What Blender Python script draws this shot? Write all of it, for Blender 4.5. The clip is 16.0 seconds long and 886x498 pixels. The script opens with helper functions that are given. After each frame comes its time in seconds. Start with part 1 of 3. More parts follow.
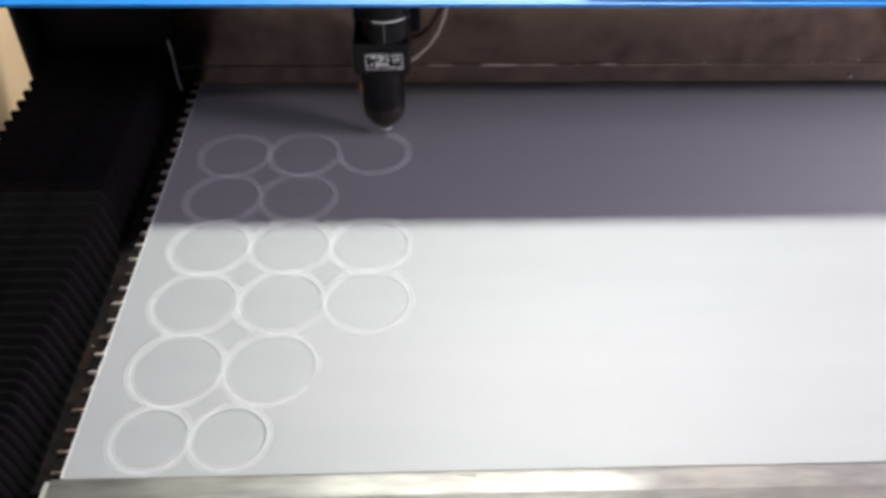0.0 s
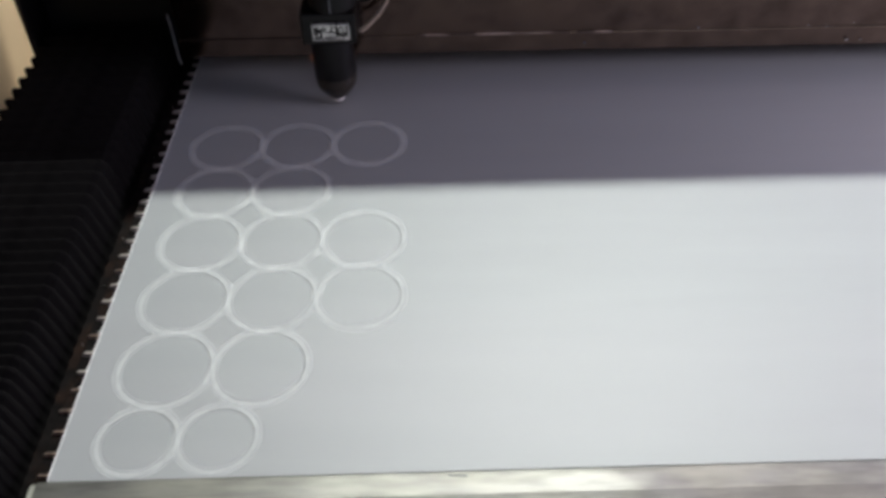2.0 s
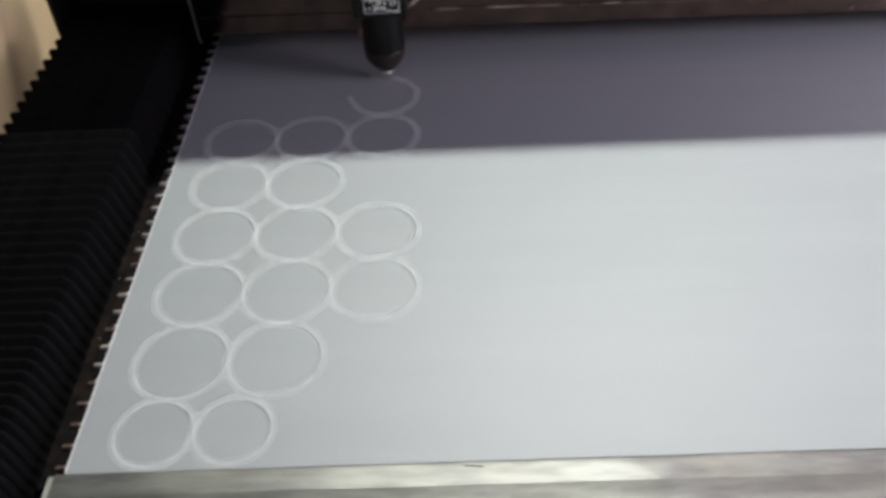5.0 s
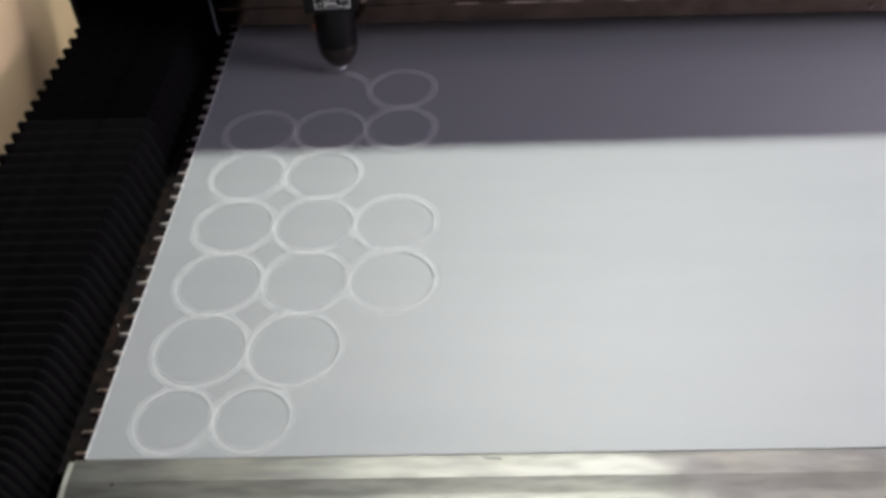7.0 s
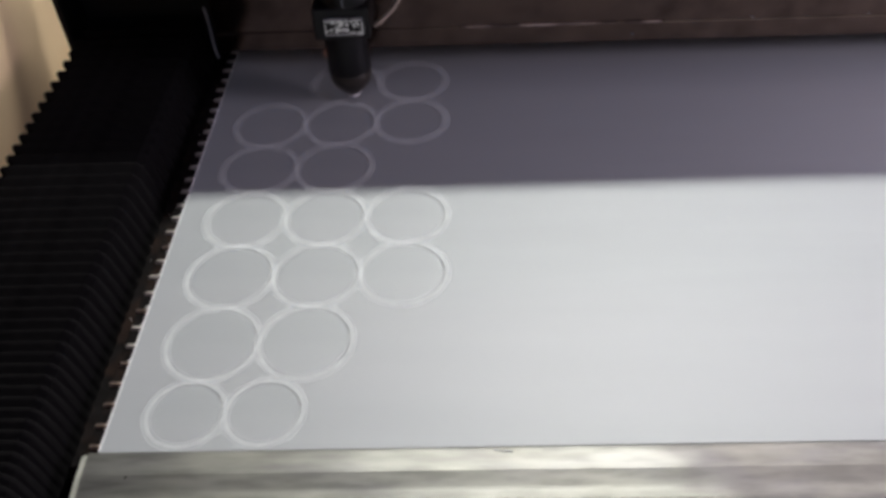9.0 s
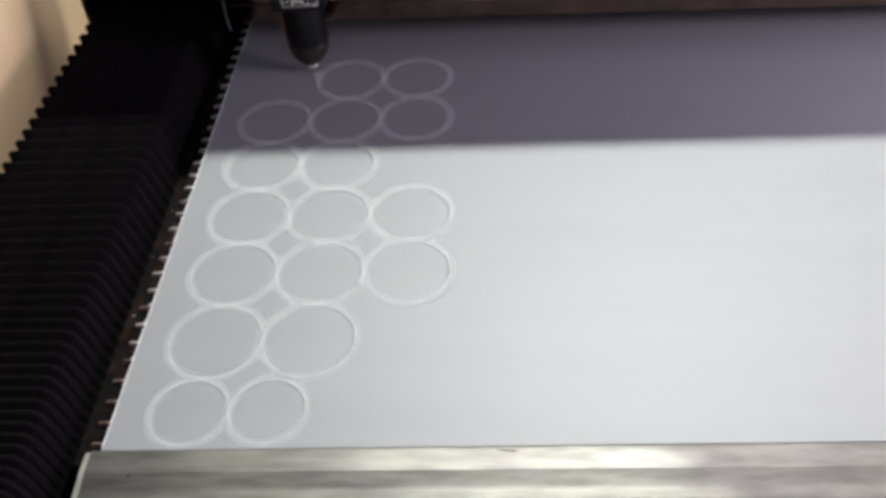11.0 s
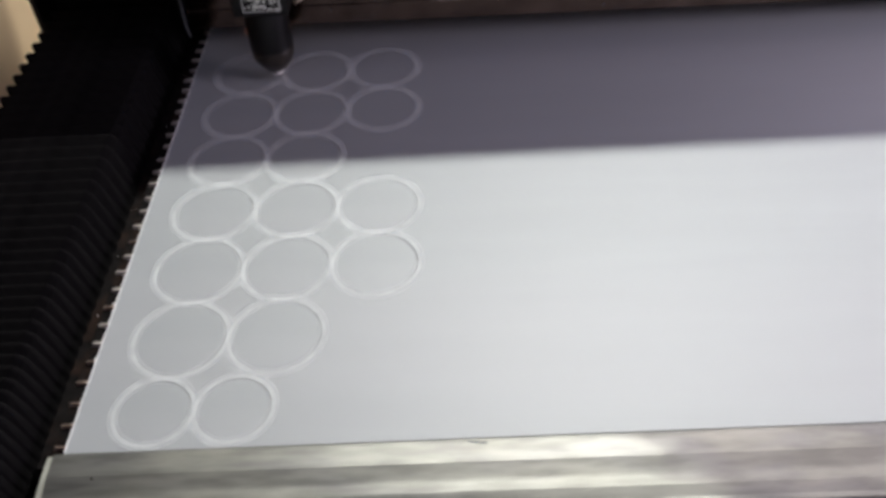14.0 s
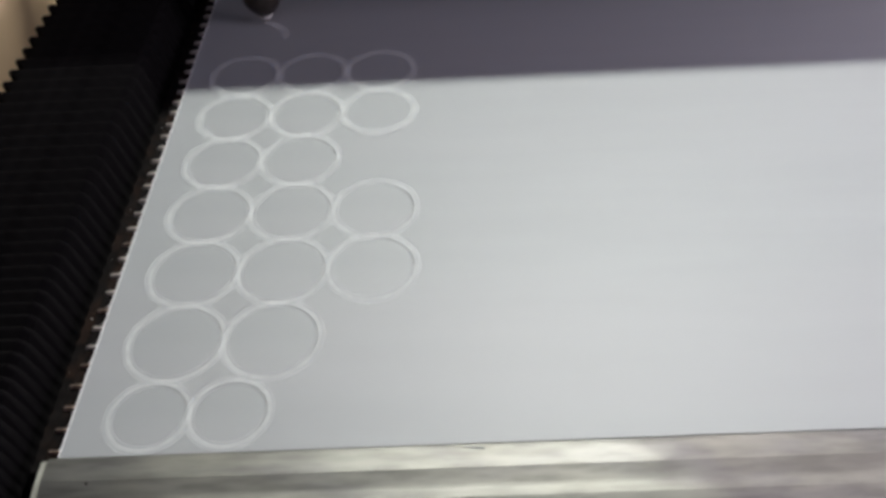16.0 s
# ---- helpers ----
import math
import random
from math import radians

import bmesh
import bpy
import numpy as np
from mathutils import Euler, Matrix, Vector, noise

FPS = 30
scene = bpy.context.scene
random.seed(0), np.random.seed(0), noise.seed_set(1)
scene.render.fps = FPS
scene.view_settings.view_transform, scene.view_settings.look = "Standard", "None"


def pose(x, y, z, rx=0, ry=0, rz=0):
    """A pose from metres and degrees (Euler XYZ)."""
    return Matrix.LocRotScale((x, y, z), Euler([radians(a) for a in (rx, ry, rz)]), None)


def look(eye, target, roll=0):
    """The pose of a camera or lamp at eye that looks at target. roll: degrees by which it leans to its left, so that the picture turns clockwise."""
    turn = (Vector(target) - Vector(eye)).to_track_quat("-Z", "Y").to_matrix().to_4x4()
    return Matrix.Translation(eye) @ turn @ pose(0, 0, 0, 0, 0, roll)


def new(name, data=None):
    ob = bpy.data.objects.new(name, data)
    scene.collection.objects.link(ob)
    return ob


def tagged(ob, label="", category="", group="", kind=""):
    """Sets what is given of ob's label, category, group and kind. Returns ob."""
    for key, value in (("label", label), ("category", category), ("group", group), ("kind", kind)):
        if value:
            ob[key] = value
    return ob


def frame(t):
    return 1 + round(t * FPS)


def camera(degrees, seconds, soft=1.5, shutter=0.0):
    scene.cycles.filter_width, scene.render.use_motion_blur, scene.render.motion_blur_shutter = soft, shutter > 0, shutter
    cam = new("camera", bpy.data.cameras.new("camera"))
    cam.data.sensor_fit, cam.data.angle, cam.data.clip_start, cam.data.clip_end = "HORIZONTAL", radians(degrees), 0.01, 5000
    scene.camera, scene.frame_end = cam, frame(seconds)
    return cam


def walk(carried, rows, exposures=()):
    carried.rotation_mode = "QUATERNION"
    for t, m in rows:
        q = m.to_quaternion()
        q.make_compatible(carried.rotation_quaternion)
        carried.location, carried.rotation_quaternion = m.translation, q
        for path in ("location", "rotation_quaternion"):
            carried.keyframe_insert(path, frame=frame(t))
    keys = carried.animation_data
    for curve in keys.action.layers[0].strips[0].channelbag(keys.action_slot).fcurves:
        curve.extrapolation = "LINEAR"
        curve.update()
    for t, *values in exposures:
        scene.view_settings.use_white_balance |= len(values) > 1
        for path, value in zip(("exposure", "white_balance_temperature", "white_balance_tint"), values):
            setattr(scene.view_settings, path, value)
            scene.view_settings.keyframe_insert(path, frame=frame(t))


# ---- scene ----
# Laser cutter bed seen from the operator's side. The sheet's top is z = 0; x runs along the gantry, y away from the operator.
cam = camera(51.91, 16.0, soft=3.8)
PATH = [
    (0, (0.12348, -0.32022, 0.31704), (0.12389, 0.42854, -0.34581), -0.92),
    (0.5, (0.12330, -0.31968, 0.31589), (0.12690, 0.43115, -0.34460), -0.95),
    (1, (0.13239, -0.31422, 0.31622), (0.12666, 0.42532, -0.35686), -1.66),
    (1.5, (0.13389, -0.31173, 0.31486), (0.11999, 0.42770, -0.35823), -1.96),
    (2, (0.13469, -0.30955, 0.31466), (0.11705, 0.42610, -0.36247), -2.47),
    (2.5, (0.13378, -0.31154, 0.31317), (0.11197, 0.42217, -0.36594), -2.81),
    (3, (0.13470, -0.31153, 0.31327), (0.11299, 0.42184, -0.36621), -3.07),
    (3.5, (0.13514, -0.31169, 0.31195), (0.11618, 0.42373, -0.36539), -2.97),
    (4, (0.13637, -0.31066, 0.31137), (0.11155, 0.42497, -0.36557), -3.42),
    (6.5, (0.13244, -0.30996, 0.31397), (0.08727, 0.41561, -0.37270), -3.76),
    (7, (0.13013, -0.31197, 0.31308), (0.08687, 0.41620, -0.37094), -3.50),
    (7.5, (0.12966, -0.31353, 0.31354), (0.08715, 0.41505, -0.37010), -3.38),
    (8, (0.12891, -0.31422, 0.31403), (0.08061, 0.41176, -0.37199), -3.64),
    (8.5, (0.13032, -0.31376, 0.31363), (0.07604, 0.40803, -0.37635), -4.03),
    (9, (0.13033, -0.31105, 0.31245), (0.07387, 0.41101, -0.37707), -4.43),
    (11.5, (0.12929, -0.30890, 0.31150), (0.06961, 0.40944, -0.38163), -4.39),
    (12, (0.13204, -0.30896, 0.30951), (0.08278, 0.41149, -0.38224), -4.25),
    (12.5, (0.12924, -0.31177, 0.31179), (0.08548, 0.40847, -0.38055), -3.83),
    (13, (0.12923, -0.31276, 0.31028), (0.08242, 0.40598, -0.38343), -4.25),
    (13.5, (0.13354, -0.30986, 0.30885), (0.08743, 0.40848, -0.38531), -4.74),
    (14, (0.13682, -0.30515, 0.30621), (0.09384, 0.40870, -0.39277), -4.89),
    (14.5, (0.13636, -0.30169, 0.30661), (0.10041, 0.41063, -0.39432), -4.52),
    (15, (0.13449, -0.30109, 0.30482), (0.10310, 0.41535, -0.39213), -4.19),
    (15.5, (0.13705, -0.30179, 0.30510), (0.10038, 0.41551, -0.39070), -4.47),
    (16, (0.13441, -0.30326, 0.30716), (0.10107, 0.41054, -0.39240), -4.11),
]
EXPOSURES = [(0.0, 0.36, 6520, 11), (0.5, 0.26, 6500, 11), (1.0, 0.14, 6480, 10), (1.5, 0.05, 6440, 9), (2.2, 0.01, 6380, 6.5), (4.0, -0.08, 6380, 6.5), (7.5, -0.1, 6480, 8.5), (8.0, -0.16, 6500, 9.5), (8.5, -0.18, 6480, 10.5),
             (9.2, 0.0, 6470, 10.5), (12.0, 0.10, 6470, 10.5), (13.5, 0.06, 6450, 10.5), (15.5, -0.05, 6470, 9.5), (16.0, -0.18, 6470, 8.5)]
walk(cam, [(t, look(eye, target, roll)) for t, eye, target, roll in PATH], EXPOSURES)

# ---------------------------------------------------------------- light
world = bpy.data.worlds.new("workshop")
scene.world = world
world.use_nodes = True
world.node_tree.nodes["Background"].inputs[0].default_value = (0.5, 0.52, 0.6, 1)
world.node_tree.nodes["Background"].inputs[1].default_value = 0.02

LAMP_Y, LAMP_Z, LAMP_X = 0.563, 1.00, 0.31
PANEL = (1.1, -1.55)     # middle of the added ceiling fill panel


def area_lamp(name, m, sx, sy, watts, colour):
    data = bpy.data.lights.new(name, "AREA")
    data.shape, data.size, data.size_y, data.energy, data.color = "RECTANGLE", sx, sy, watts, colour
    ob = new(name, data)
    ob.matrix_world = m
    return ob


area_lamp("hood_tube_light", look((LAMP_X, LAMP_Y, LAMP_Z - 0.030), (LAMP_X, LAMP_Y - 0.35, 0)), 0.58, 0.085, 16.0, (0.950, 0.985, 0.925))
# Added soft fill from the front, set in an unseen window.
area_lamp("front_fill_light", pose(0.9, -2.80, 1.0, 90, 0, 0), 1.9, 1.1, 1.0, (0.66, 0.63, 1.0))
# Added overhead fill that lifts the shade under the cover.
area_lamp("ceiling_fill_light", pose(*PANEL, 2.37, 0, 0, 0), 2.2, 1.8, 16.5, (0.85, 0.75, 0.99))
# Added fill from the right; no such lamp is in view.
area_lamp("side_fill_light", look((0.772, 0.01, 0.22), (0.10, 0.08, 0.0)), 0.32, 0.08, 4.8, (0.86, 0.76, 0.93))

# ---------------------------------------------------------------- materials
def material(name, base, rough=0.5, metal=0.0, vary=0.1, scale=60.0, bump=0.0, bump_scale=400.0, stain=None, stain_amount=0.0,
             stain_scale=12.0, stain_edge=(0.48, 0.7), rough_vary=0.0, spec=0.5, stretch=(1, 1, 1), coat=0.0):
    m = bpy.data.materials.new(name)
    m.use_nodes = True
    n, l = m.node_tree.nodes, m.node_tree.links
    b = n["Principled BSDF"]
    b.inputs["Roughness"].default_value, b.inputs["Metallic"].default_value = rough, metal
    b.inputs["Specular IOR Level"].default_value = spec
    b.inputs["Coat Weight"].default_value = coat
    co = n.new("ShaderNodeTexCoord")
    mp = n.new("ShaderNodeMapping")
    mp.inputs["Scale"].default_value = stretch
    l.new(co.outputs["Object"], mp.inputs["Vector"])

    def noisy(sc, detail=4.0):
        t = n.new("ShaderNodeTexNoise")
        t.inputs["Scale"].default_value, t.inputs["Detail"].default_value = sc, detail
        l.new(mp.outputs["Vector"], t.inputs["Vector"])
        return t

    fine = noisy(scale)
    ramp = n.new("ShaderNodeMapRange")
    ramp.inputs["From Min"].default_value, ramp.inputs["From Max"].default_value = 0.3, 0.7
    ramp.inputs["To Min"].default_value, ramp.inputs["To Max"].default_value = 1 - vary, 1 + vary
    l.new(fine.outputs["Fac"], ramp.inputs["Value"])
    mul = n.new("ShaderNodeMix")
    mul.data_type, mul.blend_type = "RGBA", "MULTIPLY"
    mul.inputs[0].default_value = 1.0
    mul.inputs[6].default_value = (*base, 1)
    l.new(ramp.outputs["Result"], mul.inputs[7])
    colour = mul.outputs[2]
    if stain:
        big = noisy(stain_scale, 6.0)
        st = n.new("ShaderNodeMapRange")
        st.inputs["From Min"].default_value, st.inputs["From Max"].default_value = stain_edge
        st.inputs["To Max"].default_value = stain_amount
        l.new(big.outputs["Fac"], st.inputs["Value"])
        mix = n.new("ShaderNodeMix")
        mix.data_type = "RGBA"
        l.new(st.outputs["Result"], mix.inputs[0])
        l.new(colour, mix.inputs[6])
        mix.inputs[7].default_value = (*stain, 1)
        colour = mix.outputs[2]
    l.new(colour, b.inputs["Base Color"])
    if rough_vary:
        rr = n.new("ShaderNodeMapRange")
        rr.inputs["From Min"].default_value, rr.inputs["From Max"].default_value = 0.3, 0.7
        rr.inputs["To Min"].default_value, rr.inputs["To Max"].default_value = rough - rough_vary, rough + rough_vary
        l.new(noisy(scale * 0.4).outputs["Fac"], rr.inputs["Value"])
        l.new(rr.outputs["Result"], b.inputs["Roughness"])
    if bump:
        bp = n.new("ShaderNodeBump")
        bp.inputs["Strength"].default_value, bp.inputs["Distance"].default_value = bump, 0.0005
        l.new(noisy(bump_scale).outputs["Fac"], bp.inputs["Height"])
        l.new(bp.outputs["Normal"], b.inputs["Normal"])
    return m


def glowing(name, colour, strength):
    m = bpy.data.materials.new(name)
    m.use_nodes = True
    n, l = m.node_tree.nodes, m.node_tree.links
    n.remove(n["Principled BSDF"])
    e = n.new("ShaderNodeEmission")
    e.inputs[0].default_value, e.inputs[1].default_value = (*colour, 1), strength
    l.new(e.outputs[0], n["Material Output"].inputs[0])
    return m


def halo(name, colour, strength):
    """Painted glow round a flame: brightest in the middle, fading out to nothing at the rim of its mesh."""
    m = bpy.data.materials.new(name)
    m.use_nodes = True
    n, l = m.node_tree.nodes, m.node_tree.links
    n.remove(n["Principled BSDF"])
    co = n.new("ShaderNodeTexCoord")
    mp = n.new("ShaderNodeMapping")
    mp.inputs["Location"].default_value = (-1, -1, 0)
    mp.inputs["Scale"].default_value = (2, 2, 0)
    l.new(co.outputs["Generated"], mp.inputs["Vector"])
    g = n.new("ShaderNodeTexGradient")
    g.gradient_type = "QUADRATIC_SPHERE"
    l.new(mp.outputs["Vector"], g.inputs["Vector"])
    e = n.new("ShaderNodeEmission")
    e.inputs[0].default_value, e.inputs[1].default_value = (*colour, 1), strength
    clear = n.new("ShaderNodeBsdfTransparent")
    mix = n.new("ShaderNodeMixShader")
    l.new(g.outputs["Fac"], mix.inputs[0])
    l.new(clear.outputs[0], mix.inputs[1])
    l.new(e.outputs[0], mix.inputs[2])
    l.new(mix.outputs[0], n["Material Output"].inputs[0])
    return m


def residue():
    """White vapour deposit beside a cut: dense at the kerf and fading out to both sides (UV x runs across the band)."""
    m = bpy.data.materials.new("white_residue")
    m.use_nodes = True
    n, l = m.node_tree.nodes, m.node_tree.links
    b = n["Principled BSDF"]
    b.inputs["Base Color"].default_value, b.inputs["Roughness"].default_value = (0.80, 0.81, 0.80, 1), 0.9
    b.inputs["Specular IOR Level"].default_value = 0.1
    uv = n.new("ShaderNodeUVMap")
    sep = n.new("ShaderNodeSeparateXYZ")
    l.new(uv.outputs[0], sep.inputs[0])
    ramp = n.new("ShaderNodeValToRGB")
    r = ramp.color_ramp
    r.interpolation = "EASE"
    r.elements[0].position, r.elements[0].color = 0.0, (0, 0, 0, 1)
    r.elements[1].position, r.elements[1].color = 1.0, (0, 0, 0, 1)
    for p, v in ((0.10, 0.04), (0.20, 0.14), (0.32, 0.31), (0.45, 0.41), (0.60, 0.36), (0.74, 0.21), (0.88, 0.07)):
        e = r.elements.new(p)
        e.color = (v, v, v, 1)
    l.new(sep.outputs["X"], ramp.inputs[0])
    co = n.new("ShaderNodeTexCoord")
    no = n.new("ShaderNodeTexNoise")
    no.inputs["Scale"].default_value = 120
    l.new(co.outputs["Object"], no.inputs["Vector"])
    mr = n.new("ShaderNodeMapRange")
    mr.inputs["From Min"].default_value, mr.inputs["From Max"].default_value = 0.25, 0.75
    mr.inputs["To Min"].default_value, mr.inputs["To Max"].default_value = 0.75, 1.1
    l.new(no.outputs["Fac"], mr.inputs["Value"])
    mu = n.new("ShaderNodeMath")
    mu.operation = "MULTIPLY"
    l.new(ramp.outputs[0], mu.inputs[0])
    l.new(mr.outputs[0], mu.inputs[1])
    l.new(mu.outputs[0], b.inputs["Alpha"])
    return m


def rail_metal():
    """Worn aluminium: brushed and bright along most of the rail, duller and browner past a ragged border."""
    m = bpy.data.materials.new("worn_aluminium")
    m.use_nodes = True
    n, l = m.node_tree.nodes, m.node_tree.links
    b = n["Principled BSDF"]
    co = n.new("ShaderNodeTexCoord")
    sep = n.new("ShaderNodeSeparateXYZ")
    l.new(co.outputs["Object"], sep.inputs[0])

    def noisy(scale, stretch, detail=5.0):
        mp = n.new("ShaderNodeMapping")
        mp.inputs["Scale"].default_value = stretch
        l.new(co.outputs["Object"], mp.inputs["Vector"])
        t = n.new("ShaderNodeTexNoise")
        t.inputs["Scale"].default_value, t.inputs["Detail"].default_value = scale, detail
        l.new(mp.outputs["Vector"], t.inputs["Vector"])
        return t.outputs["Fac"]

    def sums(op, a, c):
        t = n.new("ShaderNodeMath")
        t.operation = op
        for k, v in enumerate((a, c)):
            if isinstance(v, (int, float)):
                t.inputs[k].default_value = v
            else:
                l.new(v, t.inputs[k])
        return t.outputs[0]

    def spread(v, a, c, lo, hi):
        t = n.new("ShaderNodeMapRange")
        t.interpolation_type = "SMOOTHSTEP"
        for name, w in (("From Min", a), ("From Max", c), ("To Min", lo), ("To Max", hi)):
            t.inputs[name].default_value = w
        l.new(v, t.inputs["Value"])
        return t.outputs[0]

    def blend(f, a, c):
        t = n.new("ShaderNodeMix")
        t.data_type = "RGBA"
        l.new(f, t.inputs[0])
        for k, v in ((6, a), (7, c)):
            if isinstance(v, tuple):
                t.inputs[k].default_value = (*v, 1)
            else:
                l.new(v, t.inputs[k])
        return t.outputs[2]

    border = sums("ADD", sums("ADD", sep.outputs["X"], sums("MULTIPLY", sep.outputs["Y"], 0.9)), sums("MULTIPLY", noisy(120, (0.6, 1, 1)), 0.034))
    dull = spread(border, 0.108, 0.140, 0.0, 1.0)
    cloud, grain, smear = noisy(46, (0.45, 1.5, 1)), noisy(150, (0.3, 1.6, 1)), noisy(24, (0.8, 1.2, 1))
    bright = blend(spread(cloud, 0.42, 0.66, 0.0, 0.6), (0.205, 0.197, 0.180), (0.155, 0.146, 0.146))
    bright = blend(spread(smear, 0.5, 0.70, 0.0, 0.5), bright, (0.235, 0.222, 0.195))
    dull_tone = blend(spread(cloud, 0.40, 0.64, 0.0, 0.7), (0.200, 0.181, 0.168), (0.135, 0.122, 0.130))
    colour = blend(dull, bright, dull_tone)
    dark = spread(grain, 0.3, 0.7, 0.80, 1.18)
    mul = n.new("ShaderNodeMix")
    mul.data_type, mul.blend_type = "RGBA", "MULTIPLY"
    mul.inputs[0].default_value = 1.0
    l.new(colour, mul.inputs[6])
    l.new(dark, mul.inputs[7])
    l.new(mul.outputs[2], b.inputs["Base Color"])
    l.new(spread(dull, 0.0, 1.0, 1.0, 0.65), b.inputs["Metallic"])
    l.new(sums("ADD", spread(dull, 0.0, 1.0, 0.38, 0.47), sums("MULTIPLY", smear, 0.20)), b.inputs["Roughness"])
    bp = n.new("ShaderNodeBump")
    bp.inputs["Strength"].default_value, bp.inputs["Distance"].default_value = 0.2, 0.0005
    l.new(noisy(110, (0.36, 1.4, 1)), bp.inputs["Height"])
    l.new(bp.outputs["Normal"], b.inputs["Normal"])
    return m


ACRYLIC = material("frosted_acrylic", (0.270, 0.277, 0.281), 0.54, vary=0.025, scale=60, bump=0.05, bump_scale=900, stain=(0.296, 0.289, 0.299), stain_amount=0.5, stain_scale=8, spec=1.0, stretch=(0.12, 1, 1))
RESIDUE = residue()
SAWN_GLOW = material("sawn_edge_glow", (0.78, 0.75, 0.74), 0.7, vary=0.15, scale=150)
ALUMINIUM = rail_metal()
ALU_PLAIN = material("cast_aluminium", (0.40, 0.39, 0.34), 0.55, 0.5, vary=0.15, scale=80, bump=0.2)
SLAT = material("scorched_slat_metal", (0.30, 0.225, 0.185), 0.55, 0.1, vary=0.5, scale=300, stain=(0.07, 0.036, 0.024), stain_amount=0.75, stain_scale=190, stain_edge=(0.44, 0.58))
SLAT_CLEAN = material("bare_slat_metal", (0.45, 0.40, 0.36), 0.5, 0.1, vary=0.3, scale=300, stain=(0.20, 0.12, 0.085), stain_amount=0.6, stain_scale=170, stain_edge=(0.54, 0.66))
BURR = material("melted_acrylic_burr", (0.62, 0.58, 0.55), 0.6, vary=0.3, scale=500)
FRAME = material("sooty_table_frame", (0.0080, 0.0068, 0.0066), 0.75, 0.0, vary=0.45, scale=160, bump=0.5, stain=(0.026, 0.015, 0.011), stain_amount=0.8, stain_scale=90, spec=0.04)
RUBBER = material("black_bellows_fabric", (0.0054, 0.0050, 0.0052), 0.9, vary=0.3, scale=120, bump=0.4, bump_scale=700, spec=0.02, stain=(0.0080, 0.0074, 0.0074), stain_amount=0.5, stain_scale=90)
BLACK = material("black_painted_steel", (0.0055, 0.0052, 0.0056), 0.55, 0.0, vary=0.2, scale=60, bump=0.15, spec=0.2)
BEAM = material("dark_brown_oxide_steel", (0.190, 0.141, 0.108), 0.19, 1.0, vary=0.3, scale=70, bump=0.06, bump_scale=260, stain=(0.26, 0.190, 0.140), stain_amount=0.7, stain_scale=18, rough_vary=0.05)
RUST_GLINT = material("rust_edge_glint", (0.64, 0.51, 0.44), 0.45, 0.3, vary=0.5, scale=90, stain=(0.06, 0.04, 0.035), stain_amount=0.95, stain_scale=36, stain_edge=(0.42, 0.56))
BLUE = material("blue_enamel", (0.018, 0.225, 0.62), 0.42, vary=0.05, scale=30, bump=0.06, bump_scale=250, spec=0.3)
ANODISED = material("black_anodised_aluminium", (0.0022, 0.0018, 0.002), 0.42, 0.0, vary=0.2, scale=120, bump=0.1, rough_vary=0.06, spec=0.3)
NOZZLE = material("browned_brass_nozzle", (0.034, 0.027, 0.022), 0.42, 0.4, vary=0.3, scale=160, bump=0.1)
CHROME = material("bright_chrome", (0.82, 0.81, 0.80), 0.16, 1.0, vary=0.05, scale=200)
TIPMETAL = material("tip_with_reflection", (0.80, 0.76, 0.75), 0.40, 0.2, vary=0.1, scale=300)
FOIL = material("scuffed_mirror_plate", (0.74, 0.72, 0.71), 0.3, 0.9, vary=0.3, scale=260, bump=0.6, bump_scale=190, stain=(0.012, 0.010, 0.011), stain_amount=1.0, stain_scale=420, stain_edge=(0.43, 0.52))
BRIGHT_RIM = material("bright_worn_rim", (0.72, 0.71, 0.70), 0.35, 0.8, vary=0.3, scale=300, stain=(0.06, 0.05, 0.05), stain_amount=0.9, stain_scale=200, stain_edge=(0.5, 0.6))
HOSE = material("yellowed_air_hose", (0.48, 0.38, 0.30), 0.4, vary=0.1, scale=90)
TRIM = material("grey_trim", (0.17, 0.175, 0.19), 0.45, 0.3, vary=0.2, scale=150)
PALE_TRIM = material("pale_plastic_trim", (0.42, 0.42, 0.44), 0.5, vary=0.2, scale=150, stain=(0.12, 0.11, 0.11), stain_amount=0.6, stain_scale=90)
CREAM = material("cream_powder_coat", (0.86, 0.62, 0.39), 0.45, vary=0.05, scale=24, bump=0.15, bump_scale=700, stain=(0.76, 0.53, 0.32), stain_amount=0.4, stain_scale=9)
GREY_COAT = material("grey_powder_coat", (0.34, 0.34, 0.35), 0.5, vary=0.05, scale=24, bump=0.15, bump_scale=700)
PLASTER = material("workshop_plaster", (0.24, 0.24, 0.28), 0.9, vary=0.06, scale=6, bump=0.1)
CONCRETE = material("workshop_concrete", (0.16, 0.16, 0.165), 0.8, vary=0.15, scale=5, bump=0.2)
WHITE = material("white_enamel", (0.8, 0.8, 0.78), 0.4, vary=0.03)
TUBE_GLOW = glowing("lit_tube", (1.0, 0.99, 0.95), 12.0)
PANEL_GLOW = glowing("window_fill_glow", (0.95, 0.93, 1.0), 0.5)
DIFFUSER_GLOW = glowing("added_lamp_diffuser", (0.92, 0.93, 1.0), 0.25)
SPARK = glowing("white_hot_spark", (1.0, 0.62, 0.42), 4.5)
EMBER = glowing("faint_ember", (0.85, 0.72, 0.80), 0.75)
FLAME = glowing("burning_flash_core", (1.0, 0.78, 0.55), 7.0)
FLAME_GLOW = halo("painted_flame_glow", (1.0, 0.36, 0.16), 1.6)


